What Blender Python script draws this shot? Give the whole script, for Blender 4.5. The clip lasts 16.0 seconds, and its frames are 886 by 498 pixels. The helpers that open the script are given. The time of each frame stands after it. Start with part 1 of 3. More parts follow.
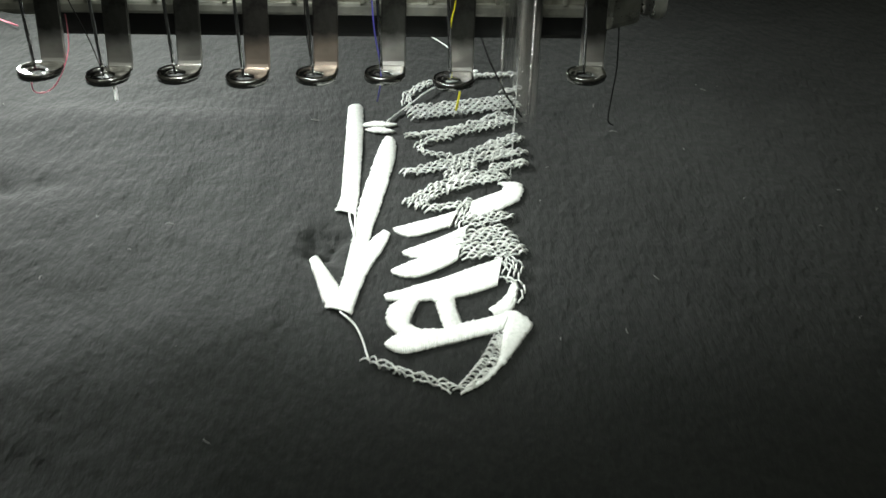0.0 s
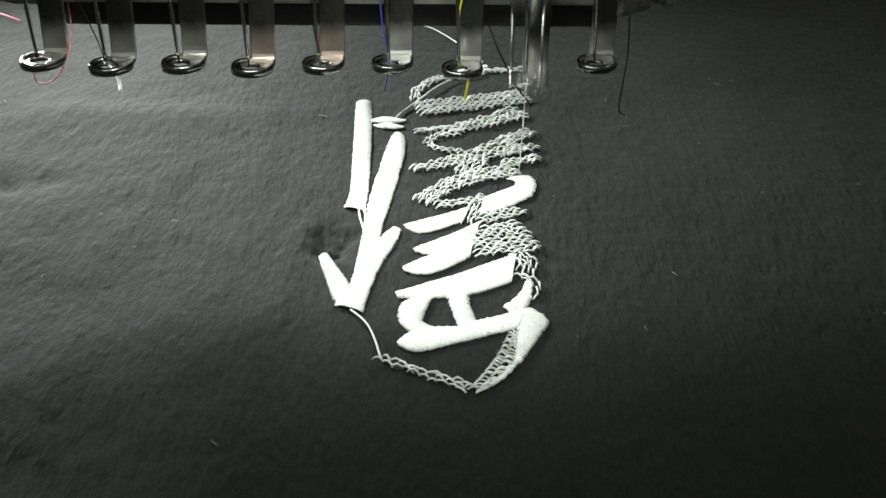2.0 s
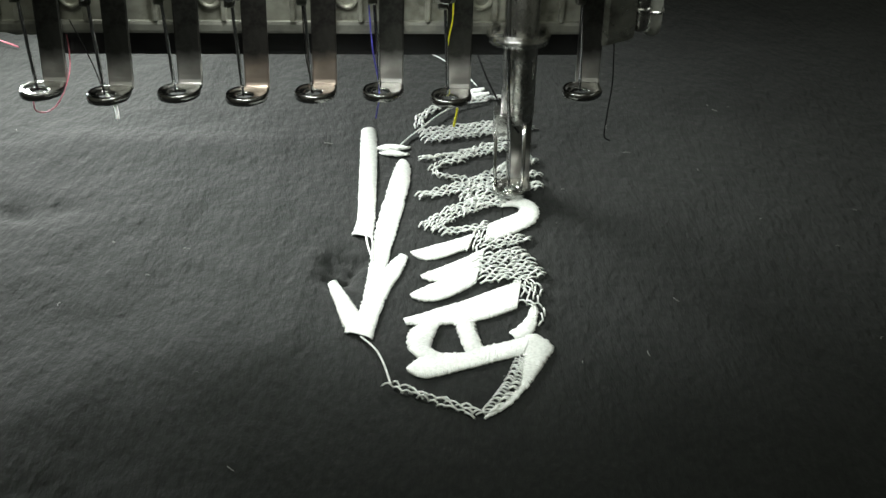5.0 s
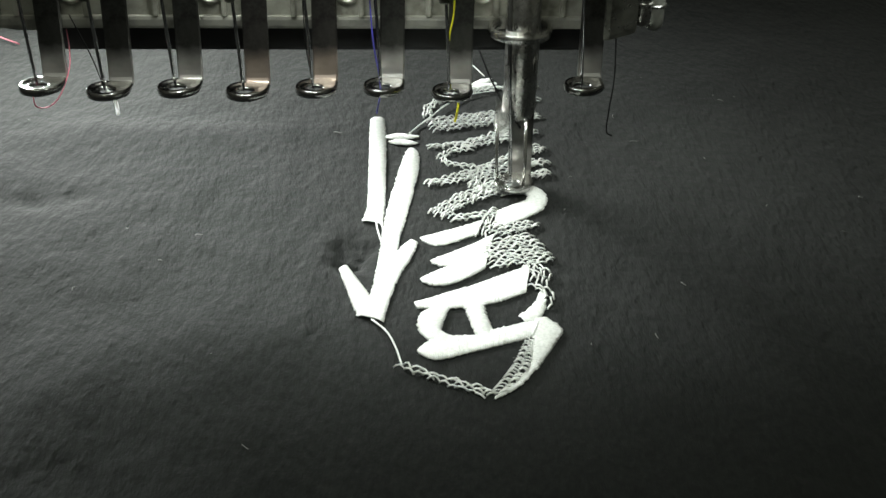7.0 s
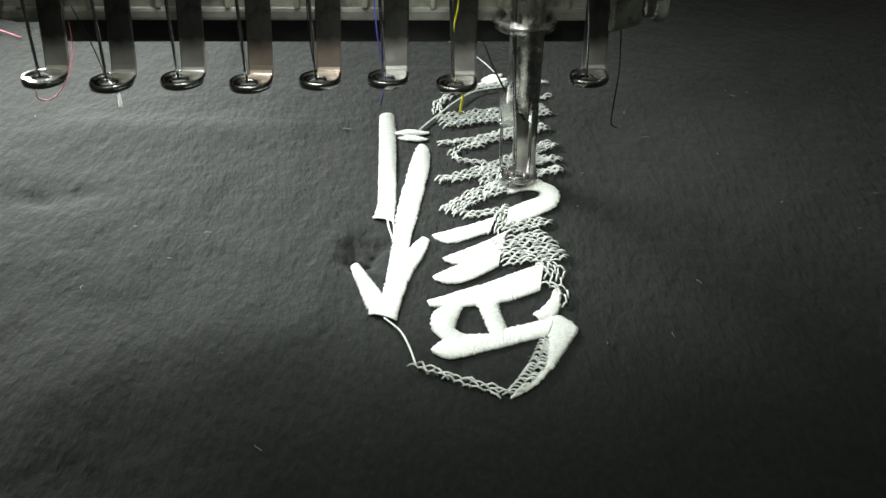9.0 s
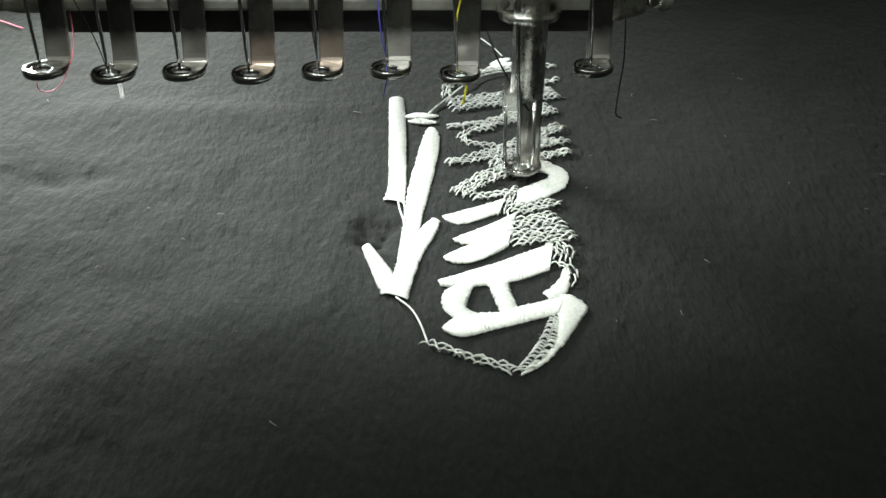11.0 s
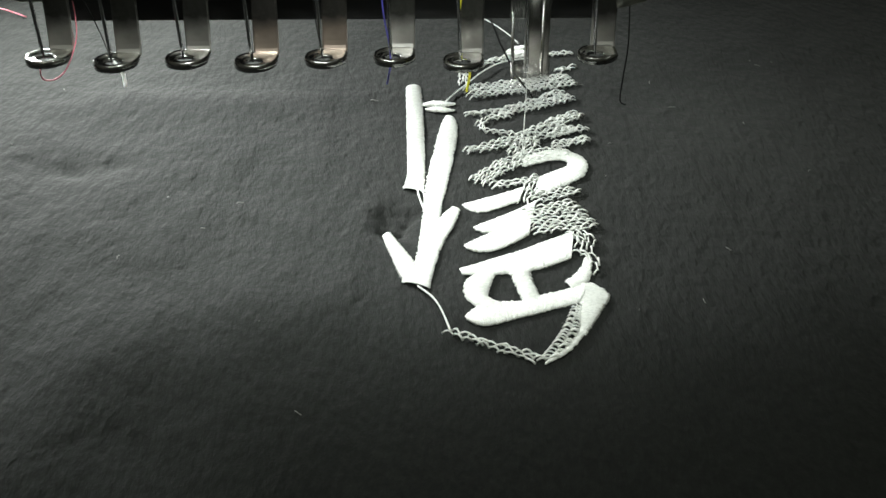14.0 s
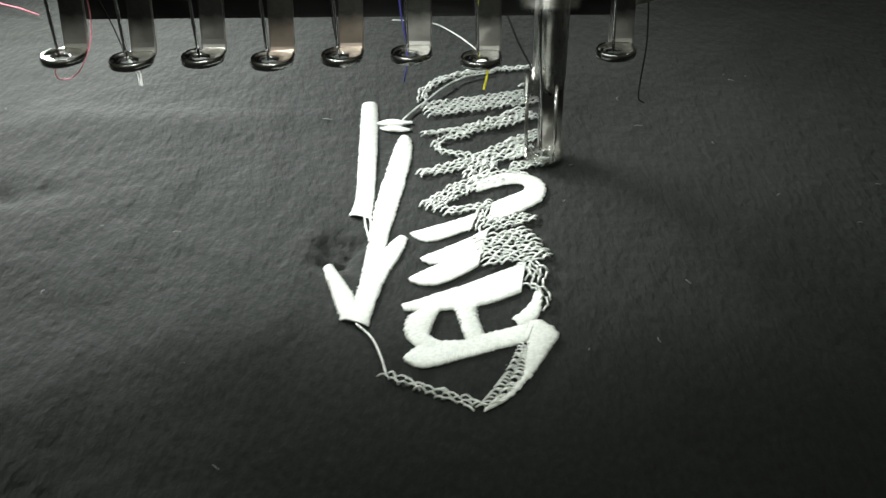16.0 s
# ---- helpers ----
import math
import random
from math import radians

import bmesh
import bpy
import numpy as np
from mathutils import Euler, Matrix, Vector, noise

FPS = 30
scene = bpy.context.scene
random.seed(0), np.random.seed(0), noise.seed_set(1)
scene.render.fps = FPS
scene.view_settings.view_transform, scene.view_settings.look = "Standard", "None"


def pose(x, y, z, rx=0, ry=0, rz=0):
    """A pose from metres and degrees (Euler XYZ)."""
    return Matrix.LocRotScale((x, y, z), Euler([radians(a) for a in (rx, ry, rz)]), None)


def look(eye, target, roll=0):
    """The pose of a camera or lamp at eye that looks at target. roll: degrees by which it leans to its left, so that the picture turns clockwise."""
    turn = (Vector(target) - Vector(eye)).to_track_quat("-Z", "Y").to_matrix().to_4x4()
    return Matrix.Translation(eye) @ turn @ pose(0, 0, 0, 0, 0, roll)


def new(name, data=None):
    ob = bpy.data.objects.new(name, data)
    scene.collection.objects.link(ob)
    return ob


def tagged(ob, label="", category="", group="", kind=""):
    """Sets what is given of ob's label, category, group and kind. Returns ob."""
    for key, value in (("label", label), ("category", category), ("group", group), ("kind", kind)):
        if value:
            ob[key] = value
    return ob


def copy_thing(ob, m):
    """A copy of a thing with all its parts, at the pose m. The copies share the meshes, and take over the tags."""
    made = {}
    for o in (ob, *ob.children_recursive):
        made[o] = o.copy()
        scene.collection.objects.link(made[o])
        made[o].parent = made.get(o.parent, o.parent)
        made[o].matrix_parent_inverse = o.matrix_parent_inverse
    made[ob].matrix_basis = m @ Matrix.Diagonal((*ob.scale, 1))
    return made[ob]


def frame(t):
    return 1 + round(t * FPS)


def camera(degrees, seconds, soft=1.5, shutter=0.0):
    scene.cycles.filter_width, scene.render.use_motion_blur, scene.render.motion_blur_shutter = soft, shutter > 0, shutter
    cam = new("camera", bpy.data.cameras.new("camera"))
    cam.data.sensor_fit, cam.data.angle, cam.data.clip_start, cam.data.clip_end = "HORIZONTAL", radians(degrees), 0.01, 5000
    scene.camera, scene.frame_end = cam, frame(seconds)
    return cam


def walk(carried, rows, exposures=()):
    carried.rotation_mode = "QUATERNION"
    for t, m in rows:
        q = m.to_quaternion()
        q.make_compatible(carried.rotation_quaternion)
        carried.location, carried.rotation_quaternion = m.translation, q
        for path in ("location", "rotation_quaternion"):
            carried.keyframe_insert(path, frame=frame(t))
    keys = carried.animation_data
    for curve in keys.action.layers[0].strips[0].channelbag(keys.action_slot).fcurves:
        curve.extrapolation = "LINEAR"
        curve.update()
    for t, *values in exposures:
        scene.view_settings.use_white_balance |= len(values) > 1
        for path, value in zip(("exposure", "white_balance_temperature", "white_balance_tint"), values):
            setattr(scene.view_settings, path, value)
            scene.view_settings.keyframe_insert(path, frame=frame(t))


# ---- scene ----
cam = camera(39.907, 16.0, soft=1.5, shutter=0.7)
walk(cam, [
    (0, look((-0.03319, -0.25105, 0.12792), (-0.01673, -0.01820, -0.00775), 1.97)),
    (0.5, look((-0.03339, -0.25185, 0.12625), (-0.01680, -0.01806, -0.00777), 1.89)),
    (1, look((-0.03373, -0.25221, 0.12480), (-0.01746, -0.01774, -0.00808), 1.83)),
    (1.5, look((-0.03386, -0.25169, 0.12398), (-0.01727, -0.01729, -0.00899), 1.75)),
    (2, look((-0.03440, -0.24888, 0.12329), (-0.01849, -0.01546, -0.01148), 1.65)),
    (2.5, look((-0.03472, -0.24887, 0.12246), (-0.01853, -0.01543, -0.01224), 1.56)),
    (3, look((-0.03479, -0.24968, 0.12360), (-0.01867, -0.01605, -0.01079), 1.58)),
    (3.5, look((-0.03450, -0.25316, 0.12821), (-0.01786, -0.01865, -0.00457), 1.58)),
    (4, look((-0.03376, -0.25431, 0.12832), (-0.01669, -0.01908, -0.00311), 1.63)),
    (6.5, look((-0.03381, -0.25258, 0.12808), (-0.01671, -0.01817, -0.00481), 1.53)),
    (7, look((-0.03330, -0.25327, 0.12676), (-0.01686, -0.01821, -0.00505), 1.46)),
    (7.5, look((-0.03307, -0.25304, 0.12619), (-0.01722, -0.01792, -0.00560), 1.37)),
    (8, look((-0.03360, -0.25354, 0.12633), (-0.01745, -0.01842, -0.00542), 1.35)),
    (8.5, look((-0.03389, -0.25208, 0.12743), (-0.01755, -0.01795, -0.00605), 1.35)),
    (9, look((-0.03387, -0.25252, 0.12540), (-0.01777, -0.01782, -0.00710), 1.35)),
    (9.5, look((-0.03344, -0.25215, 0.12474), (-0.01774, -0.01769, -0.00822), 1.26)),
    (12, look((-0.03341, -0.25094, 0.12549), (-0.01867, -0.01794, -0.01013), 1.10)),
    (12.5, look((-0.03363, -0.25091, 0.12573), (-0.01886, -0.01823, -0.01044), 1.06)),
    (13, look((-0.03357, -0.25170, 0.12377), (-0.01905, -0.01812, -0.01087), 1.02)),
    (13.5, look((-0.03361, -0.25143, 0.12325), (-0.01939, -0.01805, -0.01177), 0.95)),
    (14, look((-0.03325, -0.25084, 0.12495), (-0.01943, -0.01853, -0.01195), 0.84)),
    (14.5, look((-0.03350, -0.25055, 0.12382), (-0.01963, -0.01815, -0.01290), 0.83)),
    (15, look((-0.03369, -0.25029, 0.12312), (-0.02062, -0.01773, -0.01343), 0.75)),
    (15.5, look((-0.03445, -0.24912, 0.12392), (-0.02225, -0.01702, -0.01348), 0.57)),
    (16, look((-0.03544, -0.24858, 0.12477), (-0.02320, -0.01677, -0.01312), 0.53)),
])

# ---- light: small LED behind the needle head, two added fills, one ceiling lamp in the room ----
world = bpy.data.worlds.new("world")
scene.world = world
world.use_nodes = True
world.node_tree.nodes["Background"].inputs[0].default_value = (0.9, 1.0, 0.95, 1)
world.node_tree.nodes["Background"].inputs[1].default_value = 0.02


def lamp(name, kind, power, m, colour=(1, 1, 1), size=(0.01, 0.01)):
    data = bpy.data.lights.new(name, kind)
    data.energy, data.color = power, colour
    data.shape, data.size, data.size_y = "RECTANGLE", *size
    ob = new(name, data)
    ob.matrix_world = m
    return ob


led = lamp("led_lamp", "AREA", 0.60, look((-0.150, 0.140, 0.072), (-0.068, -0.010, 0.0)), (0.95, 1.0, 0.96), (0.12, 0.02))
led.data.spread = radians(125)
# added fill behind the rail, brightens the cloth at the far right
rear_fill = lamp("rear_fill_lamp", "AREA", 0.036, look((0.018, 0.055, 0.048), (0.036, 0.062, 0.0)), (0.95, 1.0, 0.96), (0.13, 0.006))
rear_fill.data.spread = radians(150)
# added unseen fill above the feet, whitens the stitching and the head's front
under_fill = lamp("under_head_fill", "AREA", 0.105, look((-0.060, -0.008, 0.0935), (-0.052, 0.000, 0.0)), (0.95, 1.0, 0.96), (0.13, 0.008))
under_fill.data.spread = radians(120)
lamp("ceiling_lamp", "AREA", 10.8, look((-0.22, -0.95, 1.62), (0, 0, 0)), (0.95, 1.0, 0.87), (0.9, 0.22))
scene.view_settings.exposure = 0.0

# ---- materials ----


def material(name, base=(0.5, 0.5, 0.5), rough=0.5, metal=0.0, spots=None, grain=None, bump=None, rough_var=0.0, sheen=0.0, stretch=1.0):
    """spots, grain: (scale, colour, amount) mixed over the base; bump: list of (scale, strength)."""
    m = bpy.data.materials.new(name)
    m.use_nodes = True
    nt = m.node_tree
    b = nt.nodes["Principled BSDF"]
    b.inputs["Roughness"].default_value, b.inputs["Metallic"].default_value = rough, metal
    b.inputs["Base Color"].default_value = (*base, 1)
    b.inputs["Sheen Weight"].default_value = sheen
    co = nt.nodes.new("ShaderNodeTexCoord").outputs["Object"]
    if stretch != 1:
        mapping = nt.nodes.new("ShaderNodeMapping")
        mapping.inputs["Scale"].default_value = (1, 1 / stretch, 1)
        nt.links.new(co, mapping.inputs["Vector"])
        co = mapping.outputs[0]
    last = None
    for layer in (spots, grain):
        if not layer:
            continue
        n = nt.nodes.new("ShaderNodeTexNoise")
        n.inputs["Scale"].default_value, n.inputs["Detail"].default_value = layer[0], 5
        nt.links.new(co, n.inputs["Vector"])
        r = nt.nodes.new("ShaderNodeMapRange")
        r.inputs[1].default_value, r.inputs[2].default_value = 0.42, 0.62
        r.inputs[4].default_value = layer[2]
        nt.links.new(n.outputs["Fac"], r.inputs[0])
        mix = nt.nodes.new("ShaderNodeMix")
        mix.data_type = "RGBA"
        nt.links.new(r.outputs[0], mix.inputs[0])
        if last:
            nt.links.new(last, mix.inputs[6])
        else:
            mix.inputs[6].default_value = (*base, 1)
        mix.inputs[7].default_value = (*layer[1], 1)
        last = mix.outputs[2]
        if rough_var:
            q = nt.nodes.new("ShaderNodeMapRange")
            q.inputs[3].default_value, q.inputs[4].default_value = rough - rough_var, rough + rough_var
            nt.links.new(n.outputs["Fac"], q.inputs[0])
            nt.links.new(q.outputs[0], b.inputs["Roughness"])
    if last:
        nt.links.new(last, b.inputs["Base Color"])
    normal = None
    for scale, strength, distance in bump or ():
        n = nt.nodes.new("ShaderNodeTexNoise")
        n.inputs["Scale"].default_value, n.inputs["Detail"].default_value = scale, 4
        nt.links.new(co, n.inputs["Vector"])
        k = nt.nodes.new("ShaderNodeBump")
        k.inputs["Strength"].default_value, k.inputs["Distance"].default_value = strength, distance
        nt.links.new(n.outputs["Fac"], k.inputs["Height"])
        if normal:
            nt.links.new(normal, k.inputs["Normal"])
        normal = k.outputs["Normal"]
    if normal:
        nt.links.new(normal, b.inputs["Normal"])
    return m


def fabric_material():
    m = material("black_knit", (0.0044, 0.0053, 0.0044), 0.9, 0, (420, (0.0027, 0.0033, 0.0027), 0.7), (900, (0.0086, 0.0103, 0.0085), 0.7),
                 [(230, 0.30, 0.0015), (560, 0.62, 0.0011), (1500, 0.3, 0.0004)], sheen=0.03, stretch=2.2)
    nt = m.node_tree
    b = nt.nodes["Principled BSDF"]
    b.inputs["Specular IOR Level"].default_value = 0.25
    return m


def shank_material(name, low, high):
    """Dark steel; reflected cloth light painted on its lower end, with an uneven border."""
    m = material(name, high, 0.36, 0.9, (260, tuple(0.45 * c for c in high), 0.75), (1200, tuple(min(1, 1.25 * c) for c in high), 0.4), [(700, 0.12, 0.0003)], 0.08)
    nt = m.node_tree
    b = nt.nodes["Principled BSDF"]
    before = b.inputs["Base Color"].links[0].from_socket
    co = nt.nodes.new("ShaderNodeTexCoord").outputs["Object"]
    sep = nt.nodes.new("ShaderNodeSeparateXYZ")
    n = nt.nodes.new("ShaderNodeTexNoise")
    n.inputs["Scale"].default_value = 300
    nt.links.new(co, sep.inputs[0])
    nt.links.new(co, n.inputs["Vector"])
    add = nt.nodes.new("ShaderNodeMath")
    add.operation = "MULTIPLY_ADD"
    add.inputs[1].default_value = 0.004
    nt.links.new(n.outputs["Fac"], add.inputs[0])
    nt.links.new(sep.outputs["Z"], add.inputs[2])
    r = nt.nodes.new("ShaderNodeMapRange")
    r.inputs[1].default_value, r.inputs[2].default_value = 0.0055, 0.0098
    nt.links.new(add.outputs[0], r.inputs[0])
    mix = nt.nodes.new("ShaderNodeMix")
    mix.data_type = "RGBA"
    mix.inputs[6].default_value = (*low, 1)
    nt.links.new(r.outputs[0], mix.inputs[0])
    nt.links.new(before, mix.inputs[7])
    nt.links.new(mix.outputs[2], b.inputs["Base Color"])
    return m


FABRIC = fabric_material()
WHITE = material("white_thread", (0.82, 0.84, 0.81), 0.45, 0, (260, (0.76, 0.78, 0.75), 0.5), (1500, (0.62, 0.64, 0.61), 0.6), [(2500, 0.5, 0.0003)])
STEEL = material("worn_steel", (0.42, 0.42, 0.40), 0.28, 1.0, (130, (0.13, 0.12, 0.10), 0.6), (900, (0.26, 0.25, 0.23), 0.4), [(600, 0.15, 0.0003)], 0.12)
# the paler low colour stands in for light thrown back by the cloth
SHANK = shank_material("cloth_lit_steel", (0.46, 0.45, 0.43), (0.075, 0.075, 0.068))
# brown rust stain plus the same painted reflection
SHANK_BROWN = shank_material("rusty_cloth_lit_steel", (0.40, 0.33, 0.28), (0.075, 0.071, 0.065))
POLISHED = material("polished_steel", (0.48, 0.48, 0.46), 0.16, 1.0, (300, (0.40, 0.39, 0.37), 0.5), None, [(900, 0.08, 0.0002)], 0.06)
RING = material("dark_polished_steel", (0.19, 0.19, 0.18), 0.22, 1.0, (300, (0.11, 0.107, 0.10), 0.6), None, [(900, 0.1, 0.0002)], 0.07)
NEEDLE = material("needle_steel", (0.30, 0.30, 0.30), 0.25, 1.0)
ALU_DULL = material("dull_aluminium", (0.20, 0.20, 0.175), 0.5, 0.5, (90, (0.11, 0.11, 0.095), 0.7), (500, (0.26, 0.26, 0.22), 0.4), [(350, 0.2, 0.0005)], 0.1)
ALU = material("cast_aluminium", (0.38, 0.38, 0.32), 0.38, 0.6, (110, (0.14, 0.135, 0.11), 0.9), (500, (0.45, 0.45, 0.39), 0.4), [(350, 0.2, 0.0005)], 0.1)
BLACK = material("black_rail", (0.006, 0.006, 0.006), 0.8, 0, (80, (0.010, 0.010, 0.010), 0.5), None, [(400, 0.2, 0.0004)])
DARK = material("dark_casting", (0.23, 0.233, 0.205), 0.3, 0.8, (160, (0.05, 0.05, 0.042), 0.8), (400, (0.26, 0.26, 0.22), 0.4), [(300, 0.3, 0.0005)], 0.1)
TABLE = material("grey_table", (0.25, 0.26, 0.25), 0.5, 0, (8, (0.2, 0.2, 0.2), 0.5), (200, (0.3, 0.3, 0.3), 0.3))
WALL = material("room_paint", (0.45, 0.45, 0.42), 0.9, 0, (2, (0.38, 0.38, 0.36), 0.6), (90, (0.5, 0.5, 0.47), 0.3))
FLOOR = material("room_floor", (0.16, 0.15, 0.14), 0.7, 0, (3, (0.11, 0.11, 0.10), 0.6), (60, (0.2, 0.19, 0.18), 0.3))
LINT = material("lint", (0.14, 0.145, 0.135), 0.8)
PINK = material("pink_thread", (0.85, 0.24, 0.32), 0.6)
YELLOW = material("yellow_thread", (0.85, 0.80, 0.03), 0.5)
BLUE = material("blue_thread", (0.05, 0.045, 0.27), 0.6)
BLACKTHREAD = material("black_thread", (0.006, 0.006, 0.006), 0.95)
BLACKTHREAD.node_tree.nodes["Principled BSDF"].inputs["Specular IOR Level"].default_value = 0.1
TAIL = material("white_thread_end", (0.87, 0.88, 0.85), 0.5)
for key, value in (("Subsurface Weight", 0.9), ("Subsurface Scale", 0.002)):
    TAIL.node_tree.nodes["Principled BSDF"].inputs[key].default_value = value
TAIL.node_tree.nodes["Principled BSDF"].inputs["Subsurface Radius"].default_value = (1, 1, 1)

# ---- mesh helpers ----


def part(name, bm, mat, parent, label=""):
    me = bpy.data.meshes.new(name)
    bm.to_mesh(me)
    bm.free()
    me.materials.append(mat)
    ob = new(name, me)
    ob.parent = parent
    return tagged(ob, label)


def tube(bm, points, radius, sides=6, flat=1.0):
    """A round thread or rod along points; radius one number or one a point."""
    points = [Vector(p) for p in points]
    rings = []
    for i, p in enumerate(points):
        d = (points[min(i + 1, len(points) - 1)] - points[max(i - 1, 0)]).normalized()
        side = d.cross(Vector((0, 0, 1)))
        side = Vector((1, 0, 0)) if side.length < 0.05 else side.normalized()
        up = side.cross(d)
        r = radius[i] if isinstance(radius, (list, tuple)) else radius
        rings.append([bm.verts.new(p + r * (math.cos(2 * math.pi * j / sides) * side + flat * math.sin(2 * math.pi * j / sides) * up)) for j in range(sides)])
    for a, b in zip(rings, rings[1:]):
        for j in range(sides):
            bm.faces.new((a[j], a[(j + 1) % sides], b[(j + 1) % sides], b[j])).smooth = True
    bm.faces.new(rings[0][::-1])
    bm.faces.new(rings[-1])


def box(bm, lo, hi, bevel=0.0):
    lo, hi = Vector(lo), Vector(hi)
    made = bmesh.ops.create_cube(bm, size=1.0, matrix=Matrix.Translation((lo + hi) / 2) @ Matrix.Diagonal((*(hi - lo), 1)))
    if bevel:
        edges = list({e for v in made["verts"] for e in v.link_edges})
        bmesh.ops.bevel(bm, geom=edges, offset=bevel, segments=2, affect="EDGES", profile=0.6)


def torus(bm, centre, major, minor, tall=1.0, squash=1.0, seg=28, sides=10):
    rings = []
    for i in range(seg):
        a = 2 * math.pi * i / seg
        rings.append([bm.verts.new(Vector(centre) + Vector(((major + minor * math.cos(b)) * math.cos(a), squash * (major + minor * math.cos(b)) * math.sin(a),
                                                             tall * minor * math.sin(b)))) for b in [2 * math.pi * j / sides for j in range(sides)]])
    for i in range(seg):
        a, b = rings[i], rings[(i + 1) % seg]
        for j in range(sides):
            bm.faces.new((a[j], b[j], b[(j + 1) % sides], a[(j + 1) % sides])).smooth = True


def strip(bm, points, widths, thick):
    """A bent metal strip along points in the y-z plane, its width along x; a point: (x, y, z)."""
    rings = []
    for i, p in enumerate(points):
        p = Vector(p)
        d = (Vector(points[min(i + 1, len(points) - 1)]) - Vector(points[max(i - 1, 0)])).normalized()
        n = d.cross(Vector((1, 0, 0))).normalized() * thick / 2
        w = widths[i] / 2
        c = min(w, thick) * 0.35
        ring = []
        for sx, sn in ((-1, -1), (1, -1), (1, 1), (-1, 1)):
            a = p + Vector((sx * (w - c), 0, 0)) + sn * n
            b = p + Vector((sx * w, 0, 0)) + sn * n * 0.4
            ring += [a, b] if sx * sn < 0 else [b, a]
        rings.append([bm.verts.new(v) for v in ring])
    for a, b in zip(rings, rings[1:]):
        for j in range(8):
            bm.faces.new((a[j], a[(j + 1) % 8], b[(j + 1) % 8], b[j]))
    bm.faces.new(rings[0][::-1])
    bm.faces.new(rings[-1])


# ---- room and table ----


def structure(name, lo, hi, mat, label):
    bm = bmesh.new()
    box(bm, lo, hi)
    return tagged(part(name, bm, mat, None, label), category=name.split("_")[0], kind="structure")


structure("floor", (-1.2, -1.2, -0.8), (1.2, 1.2, -0.75), FLOOR, "dark grey workshop floor")
structure("ceiling", (-1.2, -1.2, 1.7), (1.2, 1.2, 1.8), WALL, "plain pale workshop ceiling")
structure("wall_north", (-1.3, 1.2, -0.8), (1.3, 1.3, 1.8), WALL, "plain pale workshop wall")
structure("wall_south", (-1.3, -1.3, -0.8), (1.3, -1.2, 1.8), WALL, "plain pale workshop wall")
structure("wall_east", (1.2, -1.2, -0.8), (1.3, 1.2, 1.8), WALL, "plain pale workshop wall")
structure("wall_west", (-1.3, -1.2, -0.8), (-1.2, 1.2, 1.8), WALL, "plain pale workshop wall")
bm = bmesh.new()
box(bm, (-0.5, -0.4, -0.035), (0.5, 0.5, -0.005), 0.004)
work_table = part("work_table", bm, TABLE, None, "flat grey sewing machine table under the cloth")
tagged(work_table, category="table")
for x in (-0.45, 0.45):
    for y in (-0.35, 0.45):
        bm = bmesh.new()
        box(bm, (x - 0.025, y - 0.025, -0.75), (x + 0.025, y + 0.025, -0.035), 0.003)
        part("leg", bm, TABLE, work_table)

# ---- cloth ----
cloth = tagged(new("cloth"), "black knitted fabric with white machine embroidery", "fabric")


